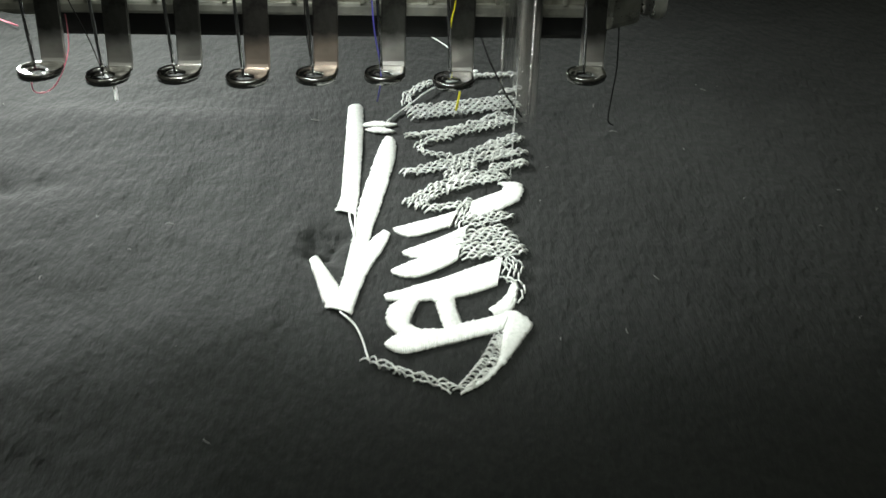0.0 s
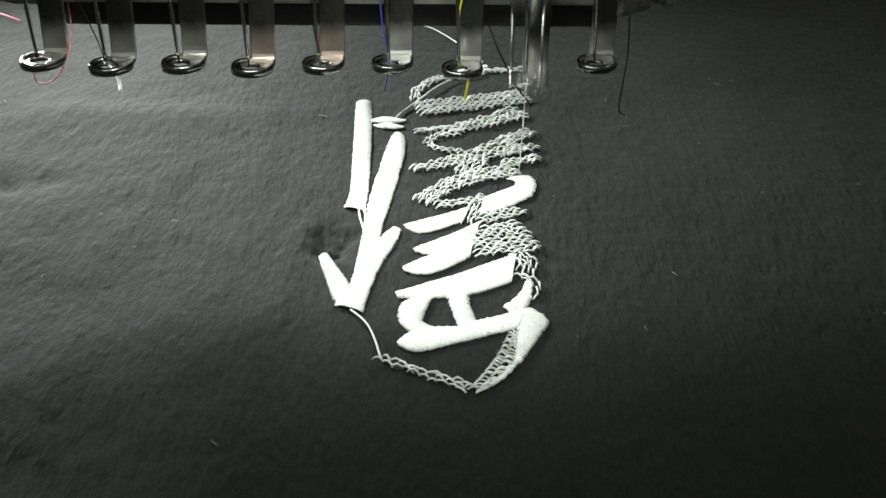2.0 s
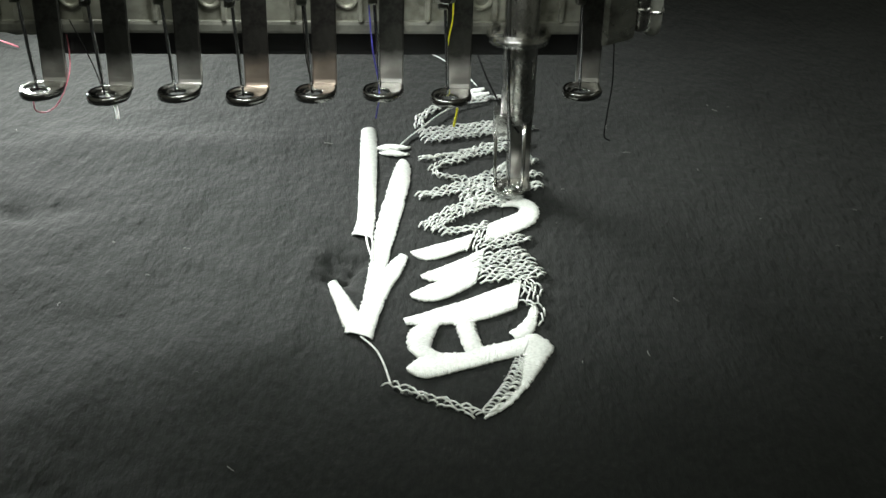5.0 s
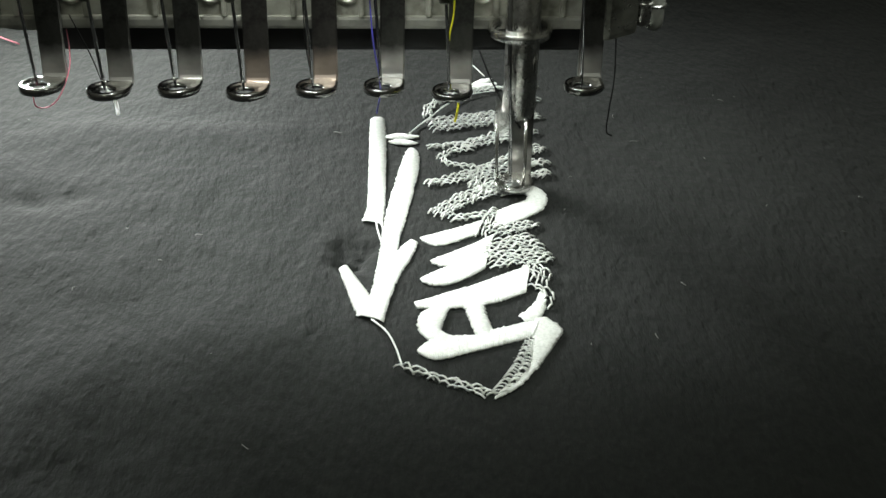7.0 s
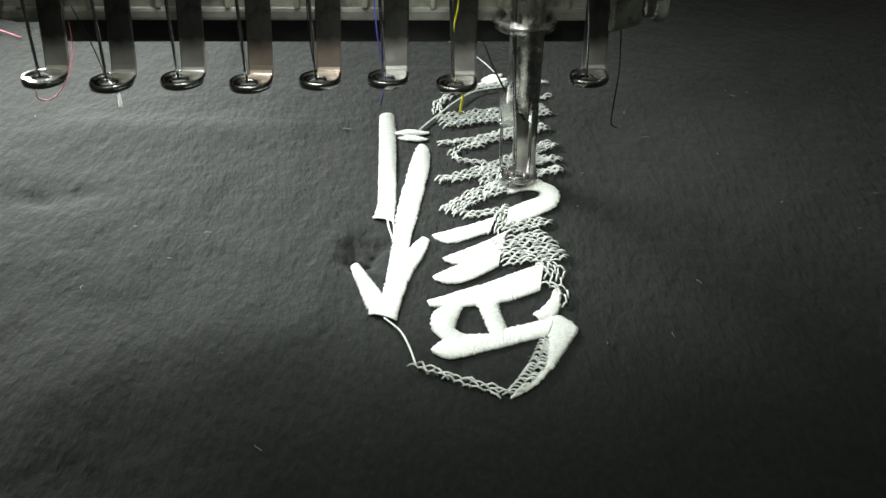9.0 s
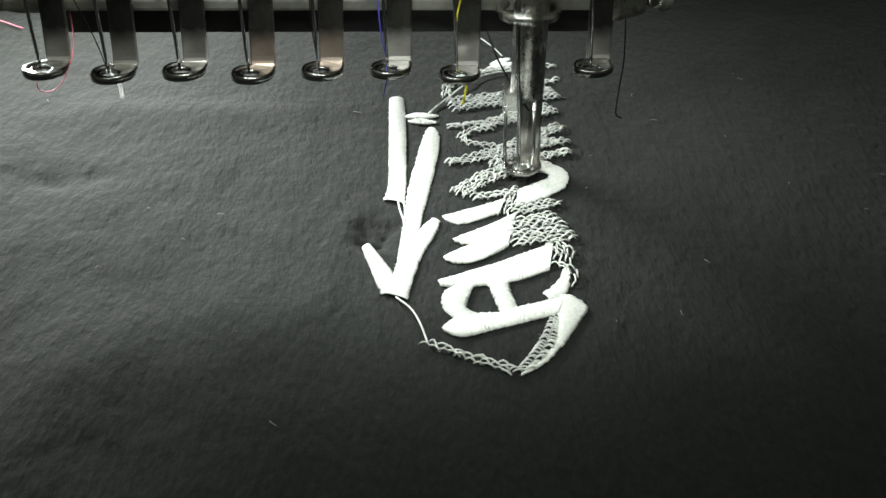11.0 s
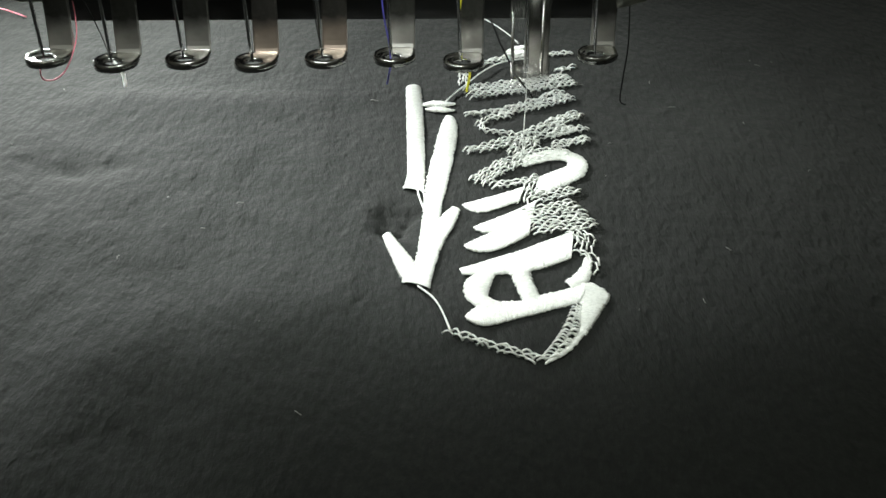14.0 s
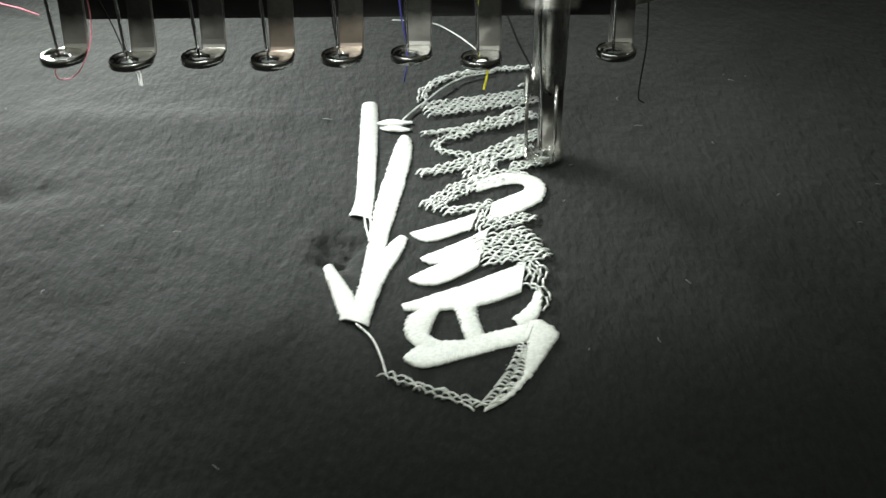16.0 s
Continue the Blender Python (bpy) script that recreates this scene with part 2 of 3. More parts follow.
def stroke_list():
    """Finished satin strokes: the two rails between which the stitches run, in millimetres."""
    return {
        "satin_bar": ([(-31.4, 43.2), (-32.4, 41.4), (-32.7, 26), (-33.1, 5), (-33.5, -8), (-34.6, -14.2)],
                      [(-29.9, 43.2), (-28.9, 41.4), (-28.8, 26), (-29.3, 5), (-29.6, -6), (-30.2, -16.0)]),
        "satin_flash": ([(-23.0, 24.0), (-24.2, 20), (-26.0, 9.9), (-29.2, -10.3), (-30.6, -25.7), (-33.0, -46), (-35.7, -53.0)],
                        [(-21.6, 23.4), (-20.8, 19.6), (-21.5, 9.8), (-24.5, -10.3), (-27.0, -25), (-29.3, -46.2), (-30.6, -55.4)]),
        "satin_barb": ([(-24.4, -23.4), (-27.4, -28.4), (-29.6, -36), (-31.8, -50)],
                       [(-23.0, -24.6), (-24.2, -30.5), (-27.0, -38), (-30.2, -51)]),
        "satin_hook": ([(-39.2, -35.2), (-38.0, -42), (-36.4, -49.5), (-35.4, -53.4)],
                       [(-38.0, -34.0), (-35.8, -39.2), (-33.5, -45.2), (-31.8, -54)]),
        "satin_leg": ([(-24.3, -65.2), (-22.0, -62.2), (-18.6, -60.8), (-13.2, -60.6), (-9.8, -58.8), (-0.5, -55.4)],
                      [(-24.0, -66.6), (-22.2, -68.3), (-19.6, -68.2), (-15.0, -66.4), (-10.1, -64.5), (-2.3, -61.3)]),
        "satin_arm": ([(-24.3, -48.8), (-18, -45.3), (-12.3, -42.3), (-6, -38.3), (0.2, -34.4)],
                      [(-23.9, -50.6), (-19, -50.9), (-12.5, -50.2), (-7, -48.2), (-1.9, -45.1)]),
        "satin_bowl": ([(-19.4, -49.8), (-22.6, -52.0), (-24.0, -55.5), (-23.5, -60.0), (-21.3, -63.0), (-18.5, -64.8)],
                       [(-17.7, -51.0), (-18.4, -53.2), (-19.3, -56.4), (-19.6, -58.6), (-18.8, -60.0), (-17.0, -61.4)]),
        "satin_crossbar": ([(-14.7, -49.6), (-14.1, -54), (-13.0, -61.6)], [(-10.5, -48.6), (-10.6, -53), (-9.7, -60)]),
        "satin_prong": ([(-22.8, -39.4), (-19, -36.2), (-15.1, -33.5), (-11, -31.0), (-7.9, -28.4)],
                        [(-22.4, -40.9), (-20, -42.1), (-16.8, -41.5), (-12.6, -38.6), (-9.2, -35.3)]),
        "satin_middle_prong": ([(-20.3, -32.0), (-16, -28.9), (-11, -25.2), (-6.2, -20.9)],
                               [(-19.9, -33.4), (-17.4, -34.5), (-12.6, -33.0), (-8.1, -29.8)]),
        "satin_upper_prong": ([(-22.0, -22.2), (-17, -19.4), (-12, -16.7), (-8.0, -14.3)],
                              [(-21.6, -23.6), (-19.4, -25.6), (-16.4, -25.0), (-13, -22.9), (-9.6, -20.7)]),
        "satin_corner": ([(-1.6, -55.6), (-2.3, -62), (-3.9, -71.2)], [(1.4, -55.3), (3.5, -59.0), (0.8, -65.0), (-3.1, -72.2)]),
        "satin_edge": ([(-3.8, -70.9), (-7.4, -76.4), (-11.2, -80.4)], [(-2.9, -71.8), (-6.8, -77.2), (-11.5, -81.0)]),
        "satin_knot": ([(-4.2, -54.0), (-2, -51.6), (0.0, -48.4), (0.9, -45.4)], [(-3.2, -56.6), (-1, -55.4), (0.9, -52.3), (2.2, -45.2)]),
        "satin_dash": ([(-28.9, 31.2), (-25.5, 33.2), (-20.4, 31.6)], [(-28.8, 30.6), (-25.0, 29.6), (-20.5, 31.0)]),
        "satin_dash_lower": ([(-27.9, 28.3), (-24.6, 29.5), (-20.8, 27.4)], [(-27.5, 27.4), (-24.2, 26.4), (-21.3, 26.9)]),
        "satin_tail": ([(-4.0, 67.0), (-1.6, 70.2), (1.8, 71.4)], [(-3.6, 66.4), (0.0, 68.0), (2.0, 70.4)]),
        "satin_tail_lower": ([(-5.2, 63.9), (-2.0, 66.8), (2.8, 68.2)], [(-4.8, 63.2), (-0.6, 64.6), (2.9, 67.2)]),
        "satin_curl": ([(-4.2, -9.8), (-1, -7.5), (1.5, -5.6), (3.0, -4.6)], [(-5.6, -18.0), (0, -14.6), (4.0, -11.6), (6.4, -9.0)]),
    }


# the hook that is stitched during the clip: inner and outer rail
LATER = ([(3.0, -4.6), (3.7, -2.8), (3.2, -1.5), (1.4, -0.9), (-1.0, -1.4), (-4.0, -2.8), (-7.2, -4.4)],
         [(6.4, -9.0), (7.9, -4.3), (7.3, 0.2), (4.6, 3.0), (0.5, 4.1), (-3.2, 2.7), (-6.9, -0.8)])


def resample(points, step):
    """Even points along a smooth curve through points, with its direction."""
    pts = [Vector((*p, 0)) for p in points]
    ext = [2 * pts[0] - pts[1]] + pts + [2 * pts[-1] - pts[-2]]
    fine = []
    for i in range(1, len(ext) - 2):
        a, b, c, d = ext[i - 1:i + 3]
        for j in range(24):
            u = j / 24
            fine.append(0.5 * (2 * b + (c - a) * u + (2 * a - 5 * b + 4 * c - d) * u * u + (3 * b - a - 3 * c + d) * u ** 3))
    fine.append(pts[-1])
    out, gone, total = [], 0.0, 0.0
    for a, b in zip(fine, fine[1:]):
        length = (b - a).length
        while gone <= total + length:
            out.append((a + (b - a) * ((gone - total) / length), (b - a).normalized()))
            gone += step
        total += length
    return out


def rail_pairs(rails, spacing):
    """Pairs of points at even shares of the two rails."""
    a, b = ([q for q, d in resample(r, 0.05)] for r in rails)
    count = max(3, round(0.05 * max(len(a), len(b)) / spacing))
    return [(a[round(u * (len(a) - 1) / count)], b[round(u * (len(b) - 1) / count)]) for u in range(count + 1)]


def satin_thread(bm, a, b, rng, high):
    """One stitch of satin from rail to rail: a flattened thread that arches between them; millimetres in, metres out."""
    middle, half = (a + b) / 2, (b - a) / 2
    half *= 1 + rng.uniform(-0.22, 0.22) / max(0.6, half.length)
    slip = Vector((rng.uniform(-0.06, 0.06), rng.uniform(-0.06, 0.06), 0))
    high *= min(1.0, 0.35 + half.length / 2.5)
    pts = []
    for u in (-1, -0.8, -0.4, 0, 0.4, 0.8, 1):
        q = middle + half * u + slip
        pts.append((q.x / 1000, q.y / 1000, (high * (1 - u ** 4) - 0.08 + rng.uniform(-0.03, 0.03)) / 1000))
    tube(bm, pts, 0.00023, 5, 0.8)


def satin(name, rails, seed):
    rng = random.Random(seed)
    bm = bmesh.new()
    for a, b in rail_pairs(rails, 0.27):
        satin_thread(bm, a, b, rng, 0.48)
    return tagged(part(name, bm, WHITE, cloth, "glossy white satin stitching"), kind="stuff")


def slack_stitch(bm, c, e, length, rng):
    """One slack stitch round c along e: a thread that bows up from the cloth."""
    high, bow = rng.uniform(0.45, 1.0), rng.uniform(-0.22, 0.22)
    n = Vector((-e.y, e.x, 0))
    pts = []
    for u in (-1, -0.6, 0, 0.6, 1):
        q = c + e * length * u + n * bow * (1 - u * u)
        pts.append((q.x / 1000, q.y / 1000, (high * (1 - u * u) - 0.1) / 1000))
    tube(bm, pts, rng.uniform(0.00016, 0.00023), 5)


def loops(name, spine, widths, seed):
    """Open underlay: rows of slack stitches along a spine whose width runs from one value to another, in millimetres."""
    rng = random.Random(seed)
    bm = bmesh.new()
    run = resample(spine, 1.85)
    for i, (p, d) in enumerate(run):
        width = widths[0] + (widths[1] - widths[0]) * i / max(1, len(run) - 1)
        width *= 1.12
        rows = max(2, round(width / 1.0))
        n = Vector((-d.y, d.x, 0))
        for row in range(rows):
            off = (row - (rows - 1) / 2) * width / rows
            c = p + n * (off + rng.uniform(-0.18, 0.18)) + d * (0.92 * (row % 2) - 0.45 + rng.uniform(-0.25, 0.25))
            e = Matrix.Rotation(radians(rng.uniform(-15, 15) + 9 * (-1) ** (row + i)), 3, "Z") @ d
            slack_stitch(bm, c, e, rng.uniform(0.95, 1.45), rng)
    return tagged(part(name, bm, WHITE, cloth, "open white underlay stitching with slack loops"), kind="stuff")


def rungs(name, rails, seed):
    """Slack stitches that cross a band from rail to rail like rungs."""
    rng = random.Random(seed)
    bm = bmesh.new()
    for a, b in rail_pairs(rails, 1.05):
        c, half = (a + b) / 2, (b - a) / 2
        for share in (-0.5, 0.5):
            e = Matrix.Rotation(radians(rng.uniform(-12, 12)), 3, "Z") @ half.normalized()
            slack_stitch(bm, c + half * share, e, max(0.8, 0.62 * half.length), rng)
    return tagged(part(name, bm, WHITE, cloth, "open white underlay stitching with slack loops"), kind="stuff")


def build_cloth():
    xs = np.concatenate([[-340, -300, -260, -220, -190], np.arange(-165, 166, 1.5), [190, 220, 260, 300, 340]])
    ys = np.concatenate([[-300, -250, -200, -160, -140], np.arange(-125, 166, 1.5), [172, 180]])
    verts, faces = [], []
    nx, ny = len(xs), len(ys)
    for y in ys:
        for x in xs:
            near = 1.0
            if -45 < x < 20 and -88 < y < 78:
                near = 0.35
            z = near * (0.9 * noise.noise((x / 34, y / 48, 1)) + 0.45 * noise.noise((x / 12, y / 22, 7))) + (0.24 if x < -25 else 0.15) * noise.noise((x / 4.2, y / 8.5, 3)) + 0.07 * noise.noise((x / 2.6, y / 5.0, 5))
            far_left = 1 / (1 + math.exp((x + 48) / 6))
            z += far_left * (1.1 * noise.noise((x / 24, y / 40, 11)) + 0.30 * noise.noise((x / 7, y / 12, 13)))
            z -= 0.7 * far_left * abs(noise.noise((x / 40 + 0.02 * y, y / 30, 17)))
            z += 0.9 * math.exp(-((y - 40 - 0.06 * x) / 7) ** 2) * math.exp(-((x + 85) / 40) ** 2)
            z -= (2.1 + 4.2 * noise.noise((x / 2.9, y / 4.0, 9))) * math.exp(-((x + 37.0) ** 2 / 18 + (y + 29) ** 2 / 40))
            z += 0.9 * math.exp(-((x + 42.5) ** 2 / 8 + (y + 27) ** 2 / 40))
            z -= (1.3 + 1.8 * noise.noise((x / 6, y / 7, 21))) * math.exp(-((x + 109) ** 2 / 160 + (y + 1) ** 2 / 30))
            verts.append((x / 1000, y / 1000, (z - 0.25) / 1000))
    faces = [(j * nx + i, j * nx + i + 1, (j + 1) * nx + i + 1, (j + 1) * nx + i) for j in range(ny - 1) for i in range(nx - 1)]
    me = bpy.data.meshes.new("fabric")
    me.from_pydata(verts, [], faces)
    me.materials.append(FABRIC)
    me.polygons.foreach_set("use_smooth", [True] * len(faces))
    fabric = new("fabric", me)
    fabric.parent = cloth
    mod = fabric.modifiers.new("thickness", "SOLIDIFY")
    mod.thickness, mod.offset = 0.0022, -1
    for i, (name, rails) in enumerate(stroke_list().items()):
        satin(name, rails, i)
    bands = {
        "underlay_lower_edge": ([(-27.2, -70.8), (-21.0, -74.6), (-14.6, -78.3), (-11.3, -80.2)], (2.0, 2.4)),
        "underlay_field": ([(-7.8, -30.2), (-2.0, -28.6), (3.8, -26.8)], (9.6, 12.0)),
        "underlay_curl": ([(-5.4, -19.6), (-0.5, -18.0), (3.6, -16.4)], (4.6, 3.0)),
        "underlay_side": ([(0.9, -35.6), (2.2, -38.6), (1.2, -42.0)], (4.0, 3.6)),
        "underlay_lower_side": ([(0.4, -43.6), (2.6, -46.5), (1.4, -51.0)], (2.2, 2.0)),
        "underlay_slant": ([(-17.6, -11.0), (-11.4, -4.2), (-4.4, 0.6), (5.0, 3.4)], (4.6, 5.2)),
        "underlay_link": ([(-8.0, 2.6), (-4.6, 6.4), (-2.6, 9.4)], (5.0, 4.0)),
        "underlay_foot": ([(-13.8, -13.6), (-9.0, -12.4), (-4.8, -10.8)], (2.6, 3.2)),
        "underlay_neck": ([(-8.6, -20.6), (-7.2, -16.6), (-5.4, -12.0)], (2.6, 3.4)),
        "underlay_bar": ([(-18.6, 4.4), (-11.0, 7.4), (-4.0, 11.6), (6.0, 17.6)], (2.6, 8.0)),
        "underlay_hook": ([(-7.6, 23.4), (-12.6, 21.8), (-15.0, 18.6), (-13.8, 15.2), (-8.6, 13.2)], (2.2, 2.2)),
        "underlay_right": ([(2.4, 6.6), (6.0, 8.0), (9.4, 9.6)], (3.2, 3.2)),
        "underlay_right_middle": ([(3.0, 12.6), (6.6, 14.4), (10.0, 15.6)], (3.0, 3.0)),
        "underlay_right_upper": ([(3.4, 19.6), (7.0, 22.0), (10.4, 24.6)], (4.0, 3.6)),
        "underlay_line": ([(-16.8, 25.2), (-9.0, 26.2), (0.2, 30.6), (9.2, 36.4)], (2.4, 6.6)),
        "underlay_block": ([(-16.0, 38.4), (-3.0, 42.0), (11.0, 46.4)], (7.2, 7.6)),
        "underlay_arch": ([(-17.6, 45.0), (-16.4, 51.0), (-13.0, 56.0), (-8.2, 60.2), (0.9, 63.4), (9.4, 64.6), (13.4, 65.0)], (2.6, 2.2)),
        "underlay_cap": ([(9.6, 53.2), (12.0, 54.6), (14.4, 55.6)], (2.4, 2.2)),
    }
    for i, (name, (spine, widths)) in enumerate(bands.items()):
        loops(name, spine, widths, 50 + i)
    rungs("underlay_ladder", ([(-12.6, -79.8), (-9.2, -74.6), (-6.2, -68.6), (-3.6, -62.0)], [(-8.6, -78.8), (-5.8, -74.8), (-3.9, -70.6), (-2.8, -64.0)]), 90)
    threads = {
        "jump_thread": [(-32.8, -55.2), (-30.1, -60.0), (-28.6, -65.0), (-27.4, -71.0)],
        "jump_thread_short": [(-31.6, -14.0), (-31.3, -20.0), (-30.2, -27.0)],
        "jump_thread_pair": [(-31.0, -14.0), (-30.2, -19.0), (-30.4, -26.0)],
        "jump_thread_upper": [(-22.7, 32.4), (-19.8, 37.5), (-16.4, 43.0), (-12.0, 50.5), (-6.0, 57.6), (2.0, 61.4)],
        "jump_thread_far": [(0.0, 72.5), (-2.6, 80.1), (-7.5, 90.2), (-13.3, 98.1), (-25.0, 102.1)],
    }
    for i, (name, pts) in enumerate(threads.items()):
        bm = bmesh.new()
        run = resample(pts, 0.8)
        tube(bm, [(p.x / 1000, p.y / 1000, (0.35 + 0.5 * math.sin(math.pi * k / len(run))) / 1000) for k, (p, d) in enumerate(run)], 0.00013 if name == "jump_thread_far" else 0.00021, 6)
        part(name, bm, WHITE, cloth, "loose white thread between the stitches")


build_cloth()
rng = random.Random(3)
for k in range(34):
    x, y = ((-92, -42), (-54, -93), (45, 72), (34, 28), (50, 18), (-70, -20))[k] if k < 6 else (rng.uniform(-130, 95), rng.uniform(-70, 60))
    bm = bmesh.new()
    a = rng.uniform(0, 6.28)
    size = rng.uniform(0.0004, 0.0011) if k < 20 else rng.uniform(0.0002, 0.0006)
    tube(bm, [(x / 1000 + size * u * math.cos(a) + 0.3 * size * u * u, y / 1000 + size * u * math.sin(a), 0.0002 - 0.0002 * abs(u)) for u in (-1, -0.5, 0, 0.5, 1)], 0.00009, 4)
    part("lint", bm, LINT, cloth, "pale speck of lint")

# the stitches that the needle lays during the clip, one object each
later_stitches = []


def build_later():
    rng = random.Random(9)
    pairs = rail_pairs(LATER, 0.3)
    for i, (a, b) in enumerate(pairs):
        bm = bmesh.new()
        satin_thread(bm, a, b, rng, 0.48)
        ob = part("stitch", bm, WHITE, cloth, "fresh white satin stitch")
        later_stitches.append((ob, i / len(pairs)))


build_later()

# ---- needle head ----
RING_Z = 0.0254
head = tagged(new("needle_head"), "multi-needle embroidery machine head with cast front plate and black rail", "machine head")


def build_head():
    bm = bmesh.new()
    box(bm, (-0.1015, 0.013, 0.0296), (0.0212, 0.017, 0.095), 0.001)
    part("rail", bm, BLACK, head, "matt black lower rail")
    bm = bmesh.new()
    box(bm, (-0.118, 0.0095, 0.0375), (0.026, 0.0125, 0.11), 0.0006)
    part("front_plate", bm, ALU, head, "worn cast aluminium plate")
    bm = bmesh.new()
    box(bm, (-0.118, 0.0086, 0.0362), (0.026, 0.0128, 0.0392), 0.0008)
    part("flange", bm, ALU_DULL, head)
    for i in range(-8, 2):
        bm = bmesh.new()
        x = i * 0.015 - 0.0045
        box(bm, (x - 0.0006, 0.0082, 0.0392), (x + 0.0006, 0.0098, 0.11), 0.0003)
        part("rib", bm, ALU, head)
        if i % 2 == 0 and i > -8:
            bm = bmesh.new()
            torus(bm, (0, 0, 0), 0.0022, 0.0006, 1.0, 1.0, 20, 8)
            bmesh.ops.transform(bm, matrix=pose(x - 0.003, 0.0092, 0.0445, 90), verts=bm.verts)
            part("boss", bm, ALU, head)
    bm = bmesh.new()
    box(bm, (-0.1145, 0.0105, 0.0342), (-0.0995, 0.021, 0.096), 0.0035)
    part("end_casting", bm, DARK, head, "rounded dark metal end casting")
    bm = bmesh.new()
    box(bm, (-0.130, 0.0065, 0.0362), (-0.1125, 0.022, 0.096), 0.004)
    part("end_cap", bm, DARK, head, "rounded dark metal end cap")
    bm = bmesh.new()
    box(bm, (0.0195, 0.0065, 0.0335), (0.0275, 0.018, 0.096), 0.0016)
    for v in bm.verts:
        if v.co.z < 0.04:
            v.co.z += 0.28 * (v.co.x - 0.019)
    part("end_casting", bm, DARK, head, "dark cast end bracket")
    for name, x, r, z, y, mat, label in (("pin", 0.0287, 0.0019, 0.0372, 0.0090, STEEL, "pale round pin"), ("knob", 0.0326, 0.0024, 0.0345, 0.0145, DARK, "dark rounded knob")):
        bm = bmesh.new()
        tube(bm, [(x, y, z), (x, y, z + r * 0.3), (x, y, z + r), (x, y, z + r * 2), (x, y, 0.096)], [r * 0.5, r * 0.85, r, r, r * 0.9], 16)
        piece = part(name, bm, mat, head, label)
        for high in (0.0035, 0.0085):
            bm = bmesh.new()
            torus(bm, (x, y, z + r + high), r + 0.0001, 0.0003, 1.2, 1.0, 20, 8)
            part("collar", bm, STEEL, piece, "narrow steel collar")
    bm = bmesh.new()
    box(bm, (-0.13, -0.012, 0.095), (0.055, 0.3, 0.2), 0.006)
    part("housing", bm, ALU, head, "upper housing of the head")
    bm = bmesh.new()
    box(bm, (-0.03, 0.21, -0.005), (0.05, 0.3, 0.096), 0.004)
    part("column", bm, ALU, head, "rear column on the table")


build_head()


def foot_plate(bm):
    """The foot's ring with its raised rim, widened at the back into a tongue that meets the shank."""
    inner, outer, sides = 0.0019, 0.0042, 36
    section = [(0.0, -0.0004), (0.0, 0.0003), (0.14, 0.0006), (0.45, 0.0003), (0.66, 0.0007), (0.86, 0.0010), (0.97, 0.0006), (1.0, 0.0), (0.94, -0.0007), (0.6, -0.0009)]
    rings = []
    for i in range(sides):
        a = 2 * math.pi * i / sides
        c, d = math.cos(a), math.sin(a)
        reach = outer
        turn = math.degrees(a) if a < 1.5 * math.pi else math.degrees(a) - 360
        # the tongue's straight side and back, eased into the round
        if -38 < turn < 112:
            side = min(0.0051 / c if c > 0.05 else 1, 0.0056 / d if d > 0.05 else 1)
            ease = min(1, (turn + 38) / 50, (112 - turn) / 22)
            reach += (min(side, 0.0076) - outer) * ease * ease * (3 - 2 * ease)
        far = (reach - outer) / outer
        ring = []
        for u, z in section:
            r = inner + (reach - inner) * u
            ring.append(bm.verts.new((r * c, r * d, z * (1 - 0.55 * min(1, 2.5 * far)) if z > 0 else z)))
        rings.append(ring)
    for a, b in zip(rings, rings[1:] + rings[:1]):
        for j in range(len(section)):
            k = (j + 1) % len(section)
            bm.faces.new((a[j], b[j], b[k], a[k])).smooth = True


def needle_unit(label, shank_mat=SHANK, clamped=True, ring_mat=RING):
    """A presser foot with its needle; the ring's centre is the origin."""
    unit = tagged(new("presser_foot"), label, "presser foot", "presser feet along the head")
    bm = bmesh.new()
    foot_plate(bm)
    part("ring", bm, ring_mat, unit, "polished ring on a flat tongue")
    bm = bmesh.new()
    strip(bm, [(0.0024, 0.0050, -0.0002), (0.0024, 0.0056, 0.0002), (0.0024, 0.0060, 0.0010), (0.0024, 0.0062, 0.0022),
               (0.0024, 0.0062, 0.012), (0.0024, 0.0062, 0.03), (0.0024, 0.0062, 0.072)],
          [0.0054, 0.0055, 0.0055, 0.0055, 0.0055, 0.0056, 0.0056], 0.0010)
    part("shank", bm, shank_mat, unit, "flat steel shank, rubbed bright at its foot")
    bm = bmesh.new()
    tube(bm, [(-0.0002, 0.0001, 0.0002), (-0.0004, 0, 0.003), (-0.0009, -0.0005, 0.012), (-0.0020, -0.001, 0.03), (-0.0035, -0.001, 0.072)], [0.00022, 0.00038, 0.00042, 0.0005, 0.0005], 8)
    part("needle", bm, NEEDLE, unit, "thin dark steel needle")
    if clamped:
        bm = bmesh.new()
        box(bm, (-0.0042, -0.0030, 0.0224), (0.0006, 0.0010, 0.0290), 0.0007)
        box(bm, (-0.0030, -0.0022, 0.0207), (-0.0008, 0.0004, 0.0232), 0.0005)
        clamp_block = part("needle_clamp", bm, DARK, unit, "dark needle clamp")
        bm = bmesh.new()
        tube(bm, [(-0.0016, -0.0028, 0.0242), (-0.0016, -0.0034, 0.0242), (-0.0016, -0.0046, 0.0242), (-0.0016, -0.0049, 0.0242)], [0.0012, 0.0014, 0.0014, 0.0010], 12)
        part("screw", bm, POLISHED, clamp_block, "bright clamp screw")
    return unit


